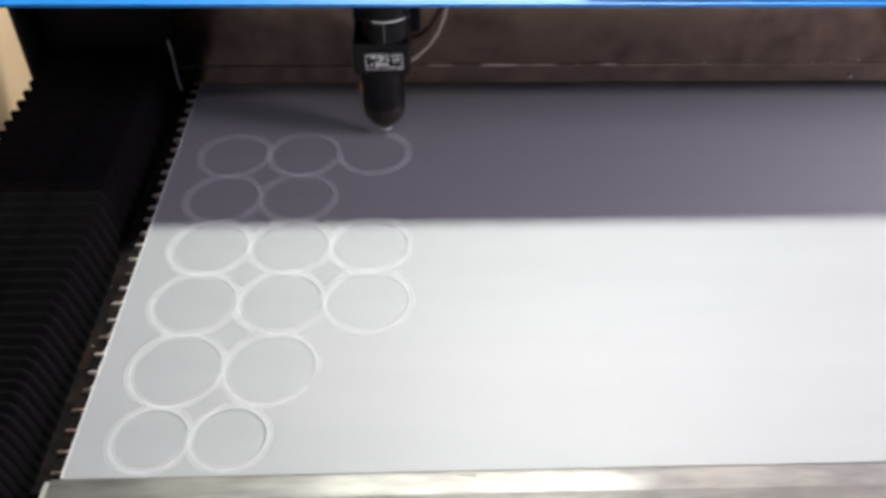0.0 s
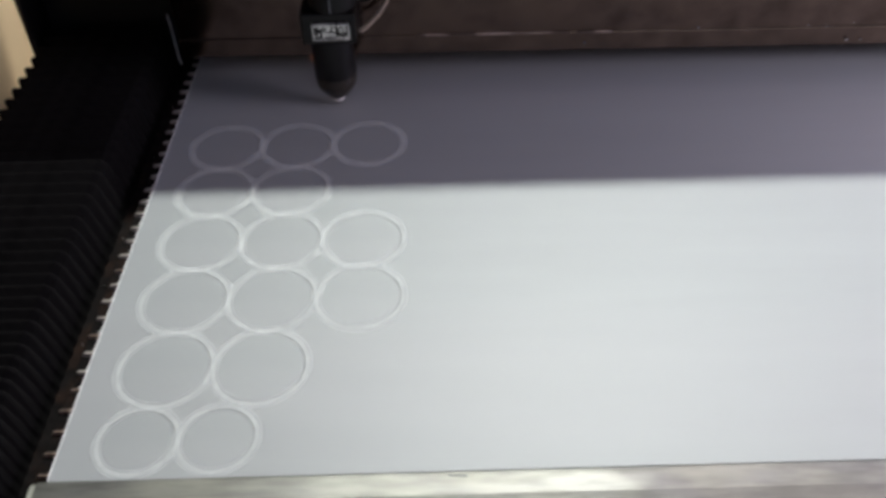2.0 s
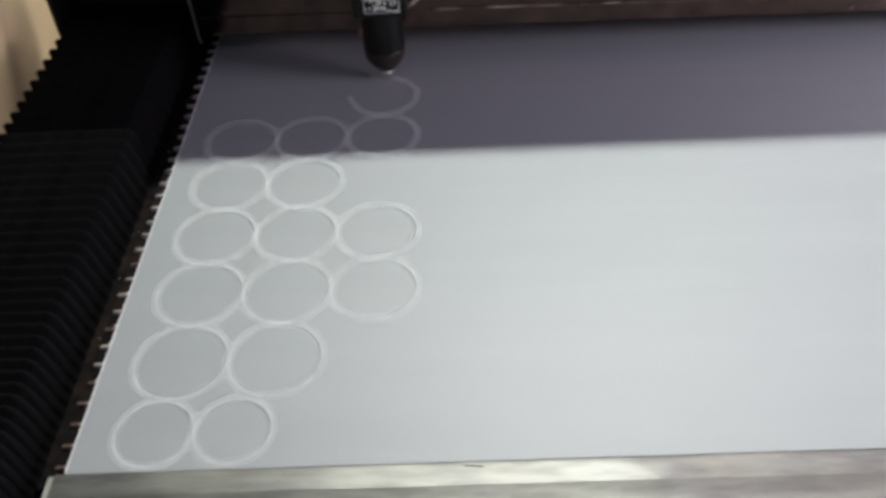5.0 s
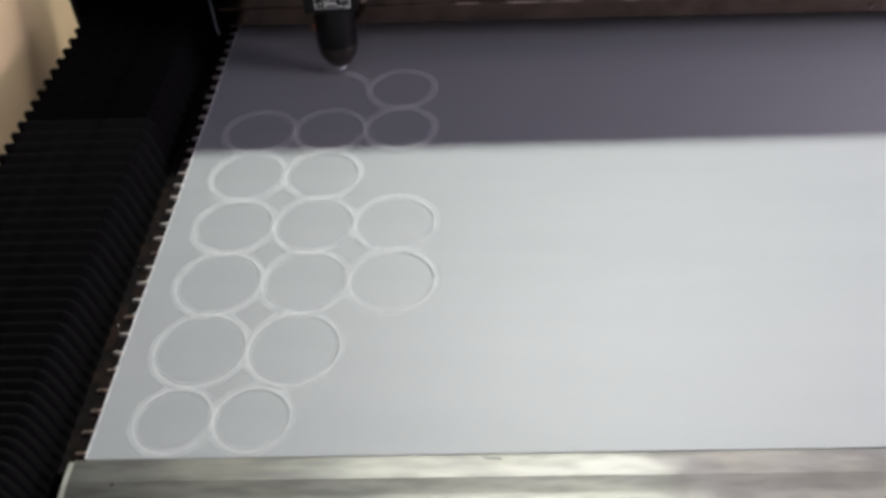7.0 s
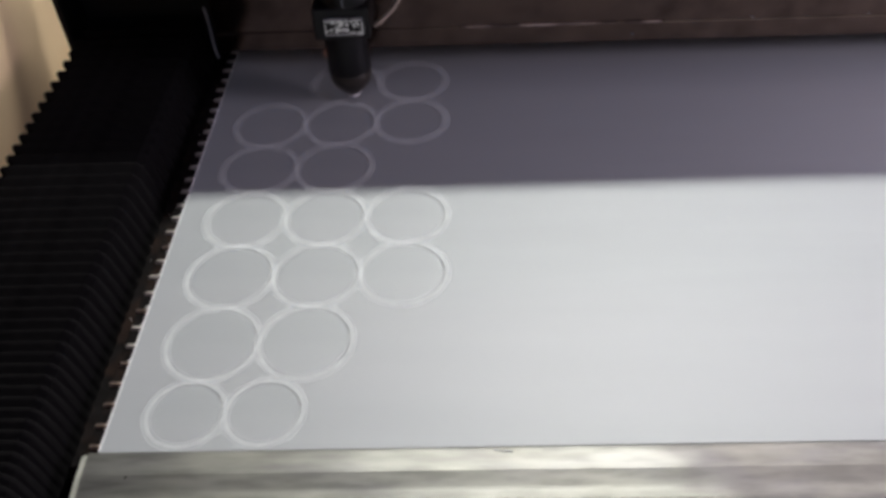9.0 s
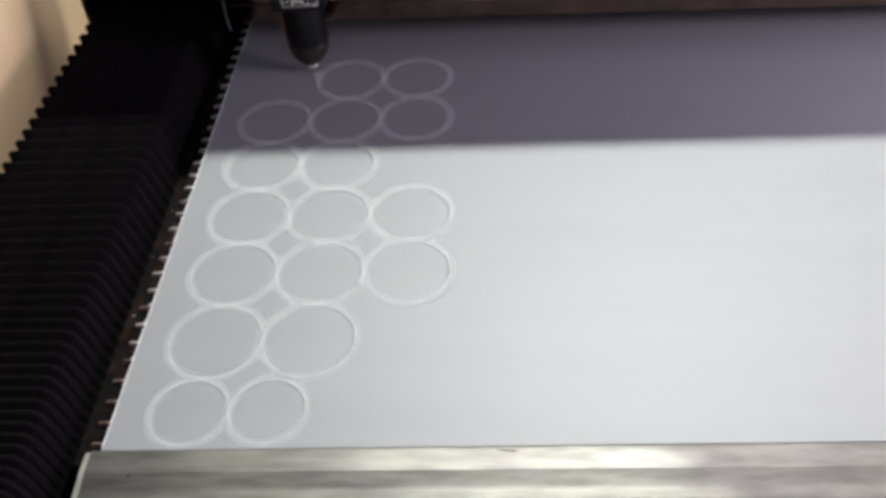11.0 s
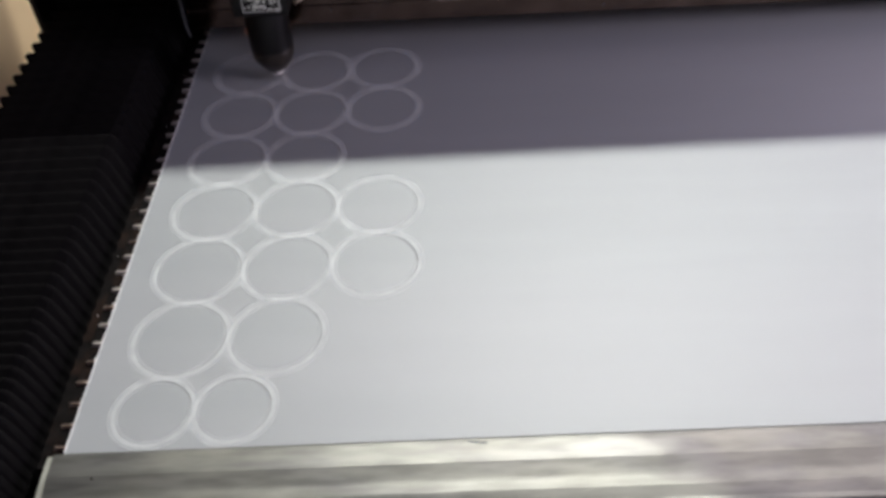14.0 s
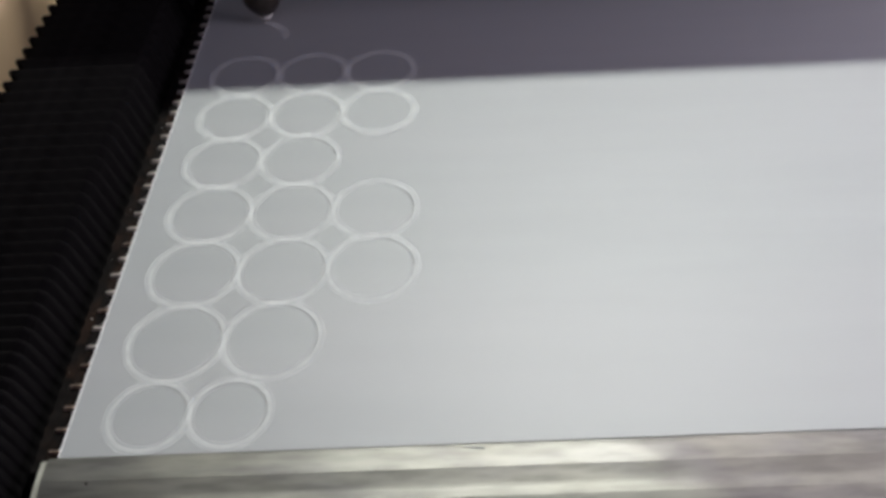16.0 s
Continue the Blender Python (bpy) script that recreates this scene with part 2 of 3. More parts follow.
# ---------------------------------------------------------------- mesh helpers
def part(name, bm, mat, parent=None, label="", smooth=False):
    me = bpy.data.meshes.new(name)
    bm.normal_update()
    bm.to_mesh(me)
    bm.free()
    if smooth:
        for p in me.polygons:
            p.use_smooth = True
    me.materials.append(mat)
    ob = new(name, me)
    ob.parent = parent
    if label:
        ob["label"] = label
    return ob


def share(ob, name, at, parent):
    """Another piece on the same mesh."""
    o = new(name, ob.data)
    o.parent = parent
    o.location = at
    return o


def box(x0, x1, y0, y1, z0, z1, bevel=0.0, bm=None, segs=2):
    own = bmesh.new()
    bmesh.ops.create_cube(own, size=1.0)
    bmesh.ops.transform(own, matrix=Matrix.LocRotScale(((x0 + x1) / 2, (y0 + y1) / 2, (z0 + z1) / 2), None, (x1 - x0, y1 - y0, z1 - z0)), verts=own.verts)
    if bevel:
        bmesh.ops.bevel(own, geom=own.edges[:], offset=bevel, segments=segs, affect="EDGES", profile=0.5)
    if bm is None:
        return own
    me = bpy.data.meshes.new("temp")
    own.to_mesh(me)
    own.free()
    bm.from_mesh(me)
    bpy.data.meshes.remove(me)
    return bm


def prism(profile, a, b, axis="x"):
    """A closed profile drawn out from a to b; the profile is (y, z) for axis x and (x, z) for axis y."""
    bm = bmesh.new()
    rows = []
    for s in (a, b):
        rows.append([bm.verts.new((s, p, q) if axis == "x" else (p, s, q)) for p, q in profile])
    n = len(profile)
    for i in range(n):
        bm.faces.new((rows[0][i], rows[0][(i + 1) % n], rows[1][(i + 1) % n], rows[1][i]))
    bm.faces.new(rows[0][::-1])
    bm.faces.new(rows[1])
    bmesh.ops.recalc_face_normals(bm, faces=bm.faces[:])
    return bm


def lathe(profile, steps=40, at=(0, 0)):
    """A profile of (radius, z) turned about the upright axis."""
    bm = bmesh.new()
    rings = []
    for r, z in profile:
        rings.append([bm.verts.new((at[0] + r * math.cos(2 * math.pi * i / steps), at[1] + r * math.sin(2 * math.pi * i / steps), z)) for i in range(steps)])
    for a, b in zip(rings, rings[1:]):
        for i in range(steps):
            bm.faces.new((a[i], a[(i + 1) % steps], b[(i + 1) % steps], b[i]))
    bm.faces.new(rings[0][::-1])
    bm.faces.new(rings[-1])
    bmesh.ops.recalc_face_normals(bm, faces=bm.faces[:])
    return bm


def tube(points, radius, steps=10):
    """A round hose through the points."""
    bm = bmesh.new()
    pts = [Vector(p) for p in points]
    rings = []
    for i, p in enumerate(pts):
        d = (pts[min(i + 1, len(pts) - 1)] - pts[max(i - 1, 0)]).normalized()
        u = d.cross(Vector((0, 1, 0.2))).normalized()
        v = d.cross(u)
        rings.append([bm.verts.new(p + radius * (math.cos(2 * math.pi * k / steps) * u + math.sin(2 * math.pi * k / steps) * v)) for k in range(steps)])
    for a, b in zip(rings, rings[1:]):
        for k in range(steps):
            bm.faces.new((a[k], a[(k + 1) % steps], b[(k + 1) % steps], b[k]))
    bm.faces.new(rings[0])
    bm.faces.new(rings[-1][::-1])
    bmesh.ops.recalc_face_normals(bm, faces=bm.faces[:])
    return bm


def blob(rx, ry, rz, seed):
    bm = bmesh.new()
    bmesh.ops.create_icosphere(bm, subdivisions=2, radius=1.0)
    for v in bm.verts:
        k = 1 + 0.15 * noise.noise(v.co * 1.7 + Vector((seed, 0, 0)))
        v.co = Vector((v.co.x * rx, v.co.y * ry, v.co.z * rz)) * k
    return bm


def thing(name, label, category, at=(0, 0, 0), group="", kind=""):
    ob = new(name)
    ob.location = at
    ob.empty_display_size = 0.02
    return tagged(ob, label, category, group, kind)


# ---------------------------------------------------------------- what the laser does
D = 0.042          # spacing of the circles
R = 0.0201         # radius of the large circles
TURNS = {          # circle being cut: centre in spacings, then (seconds, degrees round the circle)
    "a": ((2, 3), [(-0.3, 45), (0.0, 72), (0.5, 119), (1.0, 175), (1.1, 181)]),
    "b": ((1.985, 3.97), [(2.25, 180), (2.5, 203), (3.0, 251), (3.5, 297), (4.0, 353), (4.2, 381), (5.0, 449), (6.05, 540)]),
    "c": ((0.975, 3.97), [(6.28, 0), (6.5, 20), (7.0, 84), (7.5, 145), (8.0, 194), (8.5, 240), (9.0, 291), (9.72, 360)]),
    "d": ((-0.015, 3.97), [(10.68, 0), (11.5, 81), (12.0, 138), (12.5, 184), (13.0, 233), (13.5, 286), (14.2, 367)]),
    "e": ((-0.03, 4.98), [(15.28, 0), (15.5, 14), (16.0, 72), (16.4, 112)]),
}


def between(rows, t):
    return float(np.interp(t, [r[0] for r in rows], [r[1] for r in rows]))


def spot(t):
    """Where the beam meets the sheet."""
    legs = []
    for key in "abcde":
        (cx, cy), rows = TURNS[key]
        def on(s, cx=cx, cy=cy, rows=rows):
            a = math.radians(between(rows, s))
            return cx * D + R * math.cos(a), cy * D + R * math.sin(a)
        legs.append((rows[0][0], rows[-1][0], on))
    for i, (t0, t1, on) in enumerate(legs):
        if t <= t1:
            if t >= t0 or i == 0:
                return on(t)
            p, q = legs[i - 1][2](legs[i - 1][1]), on(t0)
            start, end = {1: (1.38, 1.90), 2: (6.1, 6.2), 3: (9.85, 10.4), 4: (14.55, 15.0)}[i]
            s = min(1.0, max(0.0, (t - start) / (end - start)))
            s = s * s * (3 - 2 * s)
            return p[0] + (q[0] - p[0]) * s, p[1] + (q[1] - p[1]) * s
    return legs[-1][2](t)


def when_cut(key, degrees):
    rows = TURNS[key][1]
    return float(np.interp(degrees, [r[1] for r in rows], [r[0] for r in rows]))


STEPS = [round(0.1 * i, 1) for i in range(161)]

# ---------------------------------------------------------------- room and machine body
FLOOR_Z = -0.92


def setting(name, bm, mat, label, category):
    return tagged(part(name, bm, mat), label, category, kind="structure")


setting("floor", box(-2.6, 3.2, -2.8, 2.4, FLOOR_Z - 0.1, FLOOR_Z), CONCRETE, "grey concrete workshop floor", "floor")
setting("ceiling", box(-2.6, 3.2, -2.8, 2.4, 2.4, 2.5), PLASTER, "plain pale workshop ceiling", "ceiling")
south = bmesh.new()
for x0, x1, z0, z1 in ((-2.6, -0.1, FLOOR_Z, 2.4), (1.9, 3.2, FLOOR_Z, 2.4), (-0.1, 1.9, FLOOR_Z, 0.4), (-0.1, 1.9, 1.6, 2.4)):
    box(x0, x1, -2.9, -2.8, z0, z1, bm=south)
setting("wall_south", south, PLASTER, "pale workshop wall with a window opening", "wall")
setting("wall_north", box(-2.6, 3.2, 2.4, 2.5, FLOOR_Z, 2.4), PLASTER, "plain pale workshop wall", "wall")
setting("wall_west", box(-2.7, -2.6, -2.9, 2.5, FLOOR_Z, 2.5), PLASTER, "plain pale workshop wall", "wall")
setting("wall_east", box(3.2, 3.3, -2.9, 2.5, FLOOR_Z, 2.5), PLASTER, "plain pale workshop wall", "wall")

# Unseen ceiling panel, added as the overhead fill's fixture.
panel = thing("fill_panel", "unseen ceiling panel added for soft fill light", "lamp", (*PANEL, 2.4))
part("frame", box(-1.14, 1.14, -0.94, 0.94, -0.018, 0.0, 0.004), WHITE, panel)
part("diffuser", box(-1.10, 1.10, -0.9, 0.9, -0.024, -0.019, 0.001), DIFFUSER_GLOW, panel)

# Unseen window, added as a source for the front fill light.
pane_window = tagged(new("fill_window"), "unseen white-framed window added for front fill light", "window", kind="structure")
pane_window.location = (0.9, -2.85, 1.0)
for x0, x1, z0, z1 in ((-1.0, -0.95, -0.6, 0.6), (0.95, 1.0, -0.6, 0.6), (-0.95, 0.95, -0.6, -0.55), (-0.95, 0.95, 0.55, 0.6), (-0.02, 0.02, -0.55, 0.55)):
    part("window_frame", box(x0, x1, -0.03, 0.03, z0, z1, 0.003), WHITE, pane_window)
for x0, x1 in ((-0.95, -0.02), (0.02, 0.95)):
    part("pane", box(x0, x1, -0.004, 0.0, -0.55, 0.55), PANEL_GLOW, pane_window, "glowing pane of the added window")

WALL_X = -0.175
body = thing("machine_body", "laser cutter cabinet with cream inner side wall and raised hood", "machine", (0, 0, FLOOR_Z))
part("side_wall", prism([(-0.30, 0.0), (0.90, 0.0), (0.90, 0.50 - FLOOR_Z), (0.72, 0.48 - FLOOR_Z), (0.34, 0.070 - FLOOR_Z), (-0.30, 0.060 - FLOOR_Z)], WALL_X - 0.02, WALL_X), CREAM, body, "cream side wall, low towards the front")
part("side_wall", box(0.80, 0.82, -0.30, 0.90, 0.0, 0.50 - FLOOR_Z, 0.002), GREY_COAT, body)
part("back_wall", box(WALL_X, 0.80, 0.88, 0.90, 0.0, 0.50 - FLOOR_Z, 0.002), GREY_COAT, body)
part("front_wall", box(WALL_X, 0.80, -0.30, -0.28, 0.0, -0.06 - FLOOR_Z, 0.002), GREY_COAT, body)
part("deck", box(WALL_X, 0.80, -0.28, 0.88, -0.06 - FLOOR_Z, -0.035 - FLOOR_Z), FRAME, body, "sooty dark steel deck")
part("rail_bed", box(-0.1480, -0.0650, -0.28, 0.88, -0.035 - FLOOR_Z, -0.0115 - FLOOR_Z, 0.001), BLACK, body, "black guide rail bed")
part("hood", prism([(0.45, 1.19 - FLOOR_Z), (0.92, 0.50 - FLOOR_Z), (0.94, 0.51 - FLOOR_Z), (0.47, 1.20 - FLOOR_Z)], WALL_X, 0.82), GREY_COAT, body, "raised grey hood")

lamp = thing("tube_lamp", "lit tube lamp in white housing under the hood", "lamp", (LAMP_X, LAMP_Y, LAMP_Z))
part("housing", box(-0.31, 0.31, -0.048, 0.048, 0.002, 0.045, 0.003), WHITE, lamp)
part("bracket", box(-0.03, 0.03, -0.015, 0.015, 0.045, 0.06, 0.002), WHITE, lamp)
part("tube", box(-0.29, 0.29, -0.042, 0.042, -0.012, 0.0, 0.004), TUBE_GLOW, lamp)

# Unseen strip fixture, added to carry the fill light from the right.
strip = thing("added_side_strip", "unseen strip lamp added for light from the right", "lamp", (0.798, 0.01, 0.22))
part("housing", box(-0.012, 0.0, -0.18, 0.18, -0.05, 0.05, 0.002), WHITE, strip)
part("diffuser", box(-0.020, -0.0125, -0.16, 0.16, -0.04, 0.04, 0.002), DIFFUSER_GLOW, strip)

# ---------------------------------------------------------------- slat table
table = thing("slat_table", "sooty cutting table with thin metal slats under the sheet", "table", (0, 0, -0.035))
part("side_bar", box(-0.0548, -0.0438, -0.1005, 0.60, 0.0, 0.0235, 0.001), FRAME, table, "sooty brown side bar")
part("inner_bar", box(-0.0436, -0.0372, -0.1005, 0.60, 0.0, 0.0298, 0.0006), FRAME, table)
slat_first = part("slat", prism([(-0.0424, 0.0), (-0.0424, 0.0304), (-0.0420, 0.0312), (-0.0414, 0.0318), (0.60, 0.0318), (0.60, 0.0)], -0.0005, 0.0005, "y"), SLAT, table)
slat_first.location = (0, -0.0954, 0)
rng = random.Random(4)
clean_first = share(slat_first, "slat", (0.0004, -0.0954 + 0.0111 * 8, 0), table)
clean_first.data = slat_first.data.copy()
clean_first.data.materials[0] = SLAT_CLEAN
for k in range(1, 48):
    if k == 8:
        continue
    share(clean_first if k > 4 and k not in (7, 11) else slat_first, "slat", (rng.uniform(-0.0010, 0.0008), -0.0954 + 0.0111 * k + rng.uniform(-0.0005, 0.0005), 0), table)
part("table_floor", box(-0.0425, 0.60, -0.099, 0.60, 0.0005, 0.0035), FRAME, table)

chips = bmesh.new()
rng = random.Random(21)
for k in range(28):
    c = Vector((rng.choice((rng.gauss(-0.0530, 0.0008), rng.uniform(-0.054, -0.045))), rng.uniform(-0.10, 0.24), -0.0112))
    size = rng.uniform(0.00015, 0.0004)
    vs = [chips.verts.new(c + size * Vector((rng.uniform(-1.6, 1.6), rng.uniform(-1, 1), h))) for h in (0.0, 0.0, 0.1, 1.2)]
    for i, j, l in ((0, 1, 2), (0, 1, 3), (1, 2, 3), (0, 2, 3)):
        chips.faces.new((vs[i], vs[j], vs[l]))
tagged(part("acrylic_chips", chips, BURR), "scattered white acrylic chips on the table edge", "debris", kind="stuff")

# ---------------------------------------------------------------- front rail
rail = thing("front_rail", "worn brushed aluminium front rail with a bright ridge", "rail", (0, 0, -0.035))
rail.rotation_euler = (0, 0, radians(0.30))
PROFILE = [(-0.1010, 0.0), (-0.1008, 0.0346), (-0.1013, 0.0356), (-0.1022, 0.0362), (-0.1040, 0.0364), (-0.1108, 0.0363), (-0.1124, 0.03625),
           (-0.1138, 0.0360), (-0.1190, 0.0352), (-0.1202, 0.03508), (-0.1244, 0.0349), (-0.1256, 0.0347), (-0.1296, 0.0340), (-0.1303, 0.0340), (-0.1316, 0.0339), (-0.1322, 0.0333), (-0.1322, 0.0)]
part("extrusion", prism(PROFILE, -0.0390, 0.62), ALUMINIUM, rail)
part("end_cap", prism([(p - (0.0006 if p > -0.13 else -0.0004), q - (0.0008 if q > 0 else 0)) for p, q in PROFILE], -0.0416, -0.0391), ALU_PLAIN, rail, "pale cast end cap")
part("nick", tube([(0.1275, -0.1030, 0.03632), (0.1302, -0.1037, 0.0364), (0.1335, -0.1041, 0.03642), (0.1352, -0.1040, 0.03632)], 0.00035, 6), TRIM, rail, "thin dark scratch")
part("speck", lathe([(0.0006, 0.0), (0.0005, 0.0003)], 10, (-0.0205, -0.1135)), FRAME, rail, "dark speck").location = (0, 0, 0.0359)


# ---------------------------------------------------------------- sheet and what is cut from it
def ring_at(column, row):
    """Centre of a cut circle; the rows close up slightly as they go back."""
    return 0.0005 - 0.0003 * max(0, row - 2) + column * (0.0428 - 0.00040 * row), D * row * (0.99 if row > 0 else 1.015)


def ring_radius(row):
    return R - 0.00022 * (row + 1)


CUT = [(-0.0028, -0.0820, 0.0156), (0.0311, -0.0816, 0.0154)]
for row, count in ((-1, 2), (0, 3), (1, 3), (2, 2), (3, 2)):
    for c in range(count):
        CUT.append((*ring_at(c, row), ring_radius(row)))
KERF = 0.0001
INNER, OUTER = -0.0022, 0.0046     # reach of the white deposit to both sides of a cut
SHEET = (-0.0350, 0.43, -0.1011, 0.56)
THICK = 0.003


def circle(x, y, r, n=72):
    return [(x + r * math.cos(2 * math.pi * i / n), y + r * math.sin(2 * math.pi * i / n)) for i in range(n)]


def sheet_mesh():
    bm = bmesh.new()
    x0, x1, y0, y1 = SHEET
    outlines = [[(x0, y0), (x1, y0 + 0.0030), (x1, y1), (x0, y1)]] + [circle(x, y, r + KERF) for x, y, r in CUT]
    edges = []
    for loop in outlines:
        vs = [bm.verts.new((*p, 0)) for p in loop]
        edges += [bm.edges.new((vs[i], vs[(i + 1) % len(vs)])) for i in range(len(vs))]
    bmesh.ops.triangle_fill(bm, use_beauty=True, use_dissolve=False, edges=edges)
    top = bm.faces[:]
    low = bmesh.ops.extrude_face_region(bm, geom=top)
    bmesh.ops.translate(bm, verts=[g for g in low["geom"] if isinstance(g, bmesh.types.BMVert)], vec=(0, 0, -THICK))
    bmesh.ops.recalc_face_normals(bm, faces=bm.faces[:])
    return bm


sheet = tagged(part("acrylic_sheet", sheet_mesh(), ACRYLIC), "pale grey frosted acrylic sheet with rows of cut circles", "sheet")

# Frosted sawn edge; its white also paints light glowing along the acrylic.
part("sawn_edge", box(-0.0353, -0.0349, -0.1005, 0.56, -0.0028, 0.0002), SAWN_GLOW, sheet, "frosted sawn edge with its glow painted white")


def band(x, y, r, a0, a1, inner, outer, n, z=0.0):
    """A flat arc along a cut, with UV x across it."""
    bm = bmesh.new()
    uv = bm.loops.layers.uv.new("UVMap")
    cross = (0.0, 0.5, 1.0)
    whole = OUTER - INNER
    grid = []

    def across(k):
        return (inner + (outer - inner) * cross[k] - INNER) / whole

    for i in range(n + 1):
        a = math.radians(a0 + (a1 - a0) * i / n)
        grid.append([bm.verts.new((x + (r + inner + (outer - inner) * c) * math.cos(a), y + (r + inner + (outer - inner) * c) * math.sin(a), z)) for c in cross])
    for i in range(n):
        for k in range(2):
            f = bm.faces.new((grid[i][k], grid[i][k + 1], grid[i + 1][k + 1], grid[i + 1][k]))
            for lp, (u, v) in zip(f.loops, ((across(k), 0), (across(k + 1), 0), (across(k + 1), 1), (across(k), 1))):
                lp[uv].uv = (u, v)
    return bm


rng = random.Random(15)
for k in range(20):
    y = -0.0954 + 0.0111 * k + rng.uniform(-0.001, 0.001)
    for extra in range(rng.choice((0, 1, 1)) if k < 7 else rng.choice((0, 0, 1))):
        burr = blob(rng.uniform(0.0008, 0.0014), rng.uniform(0.0004, 0.0007), rng.uniform(0.0004, 0.0007), k + 0.3 * extra)
        part("burr", burr, BURR, sheet, "melted white burr").location = (-0.0354 - rng.uniform(0.0, 0.0012) - 0.0007 * extra, y + 0.0016 * extra, -0.0016)

rng = random.Random(11)
disc_mesh, inner_mesh, rings = {}, {}, []
for x, y, r in CUT:
    drop = rng.uniform(0.00020, 0.0003) if y < -0.06 else rng.uniform(0.00002, 0.00006)
    if r not in disc_mesh:
        disc_mesh[r] = part("acrylic_disc", lathe([(r - KERF, -THICK + 0.0005), (r - KERF, -0.0001), (r - KERF - 0.0001, 0.0)], 72), ACRYLIC)
        disc = disc_mesh[r]
    else:
        disc = new("acrylic_disc", disc_mesh[r].data)
    disc.location = (x, y, -drop)
    disc.rotation_euler = (rng.uniform(-0.002, 0.002), rng.uniform(-0.001, 0.004), 0)
    size = "small" if r < 0.017 else "large"
    tagged(disc, f"{size} pale acrylic disc cut loose in its sheet", "disc", "cut acrylic discs")
    disc.location.x -= rng.uniform(0.00010, 0.00017)
    disc.location.y += rng.uniform(0.0, 0.00008)
    lift = 0.00006 + 0.00003 * len(rings)
    rings.append(part("residue_ring", band(x, y, r, 0, 360, KERF, OUTER, 72, lift), RESIDUE, sheet, "white powdery ring along the cut"))
    if r not in inner_mesh:
        inner_mesh[r] = part("residue_rim", band(0, 0, r, 0, 360, INNER, -KERF, 72, 0.0001), RESIDUE, disc)
    else:
        share(inner_mesh[r], "residue_rim", (0, 0, 0), disc)

GROWING = []       # (piece, seconds at which the beam passes it)
SPAN = 10
for key, first, last in (("a", 72, 180), ("b", 180, 540), ("c", 0, 360), ("d", 0, 360), ("e", 0, 72)):
    cell = [round(c) for c in TURNS[key][0]]
    (cx, cy), cut_r = ring_at(*cell), ring_radius(cell[1])
    if key == "a":
        part("residue_ring", band(cx, cy, cut_r, -180, 68, INNER, OUTER, 48, 0.00060), RESIDUE, sheet, "white powdery ring along the cut")
    a = first
    while a < last:
        piece = part("residue_arc", band(cx, cy, cut_r, a, a + SPAN, INNER, OUTER, 3, 0.0), RESIDUE, sheet)
        GROWING.append((piece, when_cut(key, a + SPAN) + 0.03, 0.00060 + 0.00004 * "abcde".index(key)))
        a += SPAN

# ---------------------------------------------------------------- gantry
gantry = thing("gantry", "dark steel gantry beam with glossy blue cover", "gantry")
BEAM_TURN = Matrix.Translation((0.1, 0.03, 0)) @ pose(0, 0, -0.001, 0, 0, -0.6) @ Matrix.Translation((-0.1, -0.03, 0))


def set_square(ob):
    """The beam stands slightly skew to its cover."""
    ob.matrix_basis = BEAM_TURN @ ob.matrix_basis
    return ob


BEAM_LEAN = Matrix.Translation((0, 0.030, 0.026)) @ pose(0, 0, 0, 3.5, 0, 0) @ Matrix.Translation((0, -0.030, -0.026))     # its face leans over the sheet
beam = part("beam", box(-0.036, 0.66, 0.030, 0.085, 0.0260, 0.118, 0.0015), BEAM, gantry, "dark brown oxidised steel beam")
beam.matrix_basis = BEAM_LEAN
set_square(beam)
set_square(part("lower_lip", box(-0.036, 0.66, 0.0288, 0.085, 0.0212, 0.0335, 0.0006), BEAM, gantry))
# Rust-worn lip edge; its bright streak also paints the highlight caught there.
for x0, x1 in ((0.112, 0.206), (0.210, 0.232)):
    set_square(part("worn_edge_glint", box(x0, x1, 0.0284, 0.0302, 0.0331, 0.0339, 0.0002), RUST_GLINT, gantry, "rust-worn edge with a painted highlight"))
# Unseen plate, added to stop lamp light leaking under the beam.
part("rear_light_block", box(-0.036, 0.66, 0.0855, 0.0885, 0.0030, 0.110, 0.0006), BLACK, gantry, "unseen black plate added to block light under the beam")
part("carriage_plate", box(-0.137, -0.0365, 0.080, 0.0892, -0.0110, 0.125, 0.001), BLACK, gantry, "black carriage plate")
part("side_plate", box(-0.1415, -0.1375, 0.052, 0.095, -0.0110, 0.074, 0.001), BLACK, gantry, "black side plate")
part("edge_trim", tube([(-0.0556, 0.0760, 0.0260), (-0.0550, 0.0755, 0.0215), (-0.0546, 0.0750, 0.0150), (-0.0542, 0.0738, 0.0090), (-0.0536, 0.0720, 0.0030), (-0.0529, 0.0700, -0.0010), (-0.0522, 0.0692, -0.0045), (-0.0515, 0.0688, -0.0078)], 0.0009, 8), PALE_TRIM, gantry, "pale grey edge trim")
COVER = [(-0.0300, 0.1000), (-0.0305, 0.1020), (0.100, 0.142), (0.125, 0.142), (0.125, 0.118), (0.122, 0.118), (0.122, 0.139), (0.100, 0.139), (-0.028, 0.1000)]
COVER_TURN = Matrix.Translation((0.14, 0, 0.1)) @ pose(0, 0, 0, 0, 0.65, 0) @ Matrix.Translation((-0.14, 0, -0.1))     # the cover hangs a little to one side
cover = part("cover", prism(COVER, -0.107, 0.70), BLUE, gantry, "glossy blue enamelled cover")
cover.matrix_basis = COVER_TURN


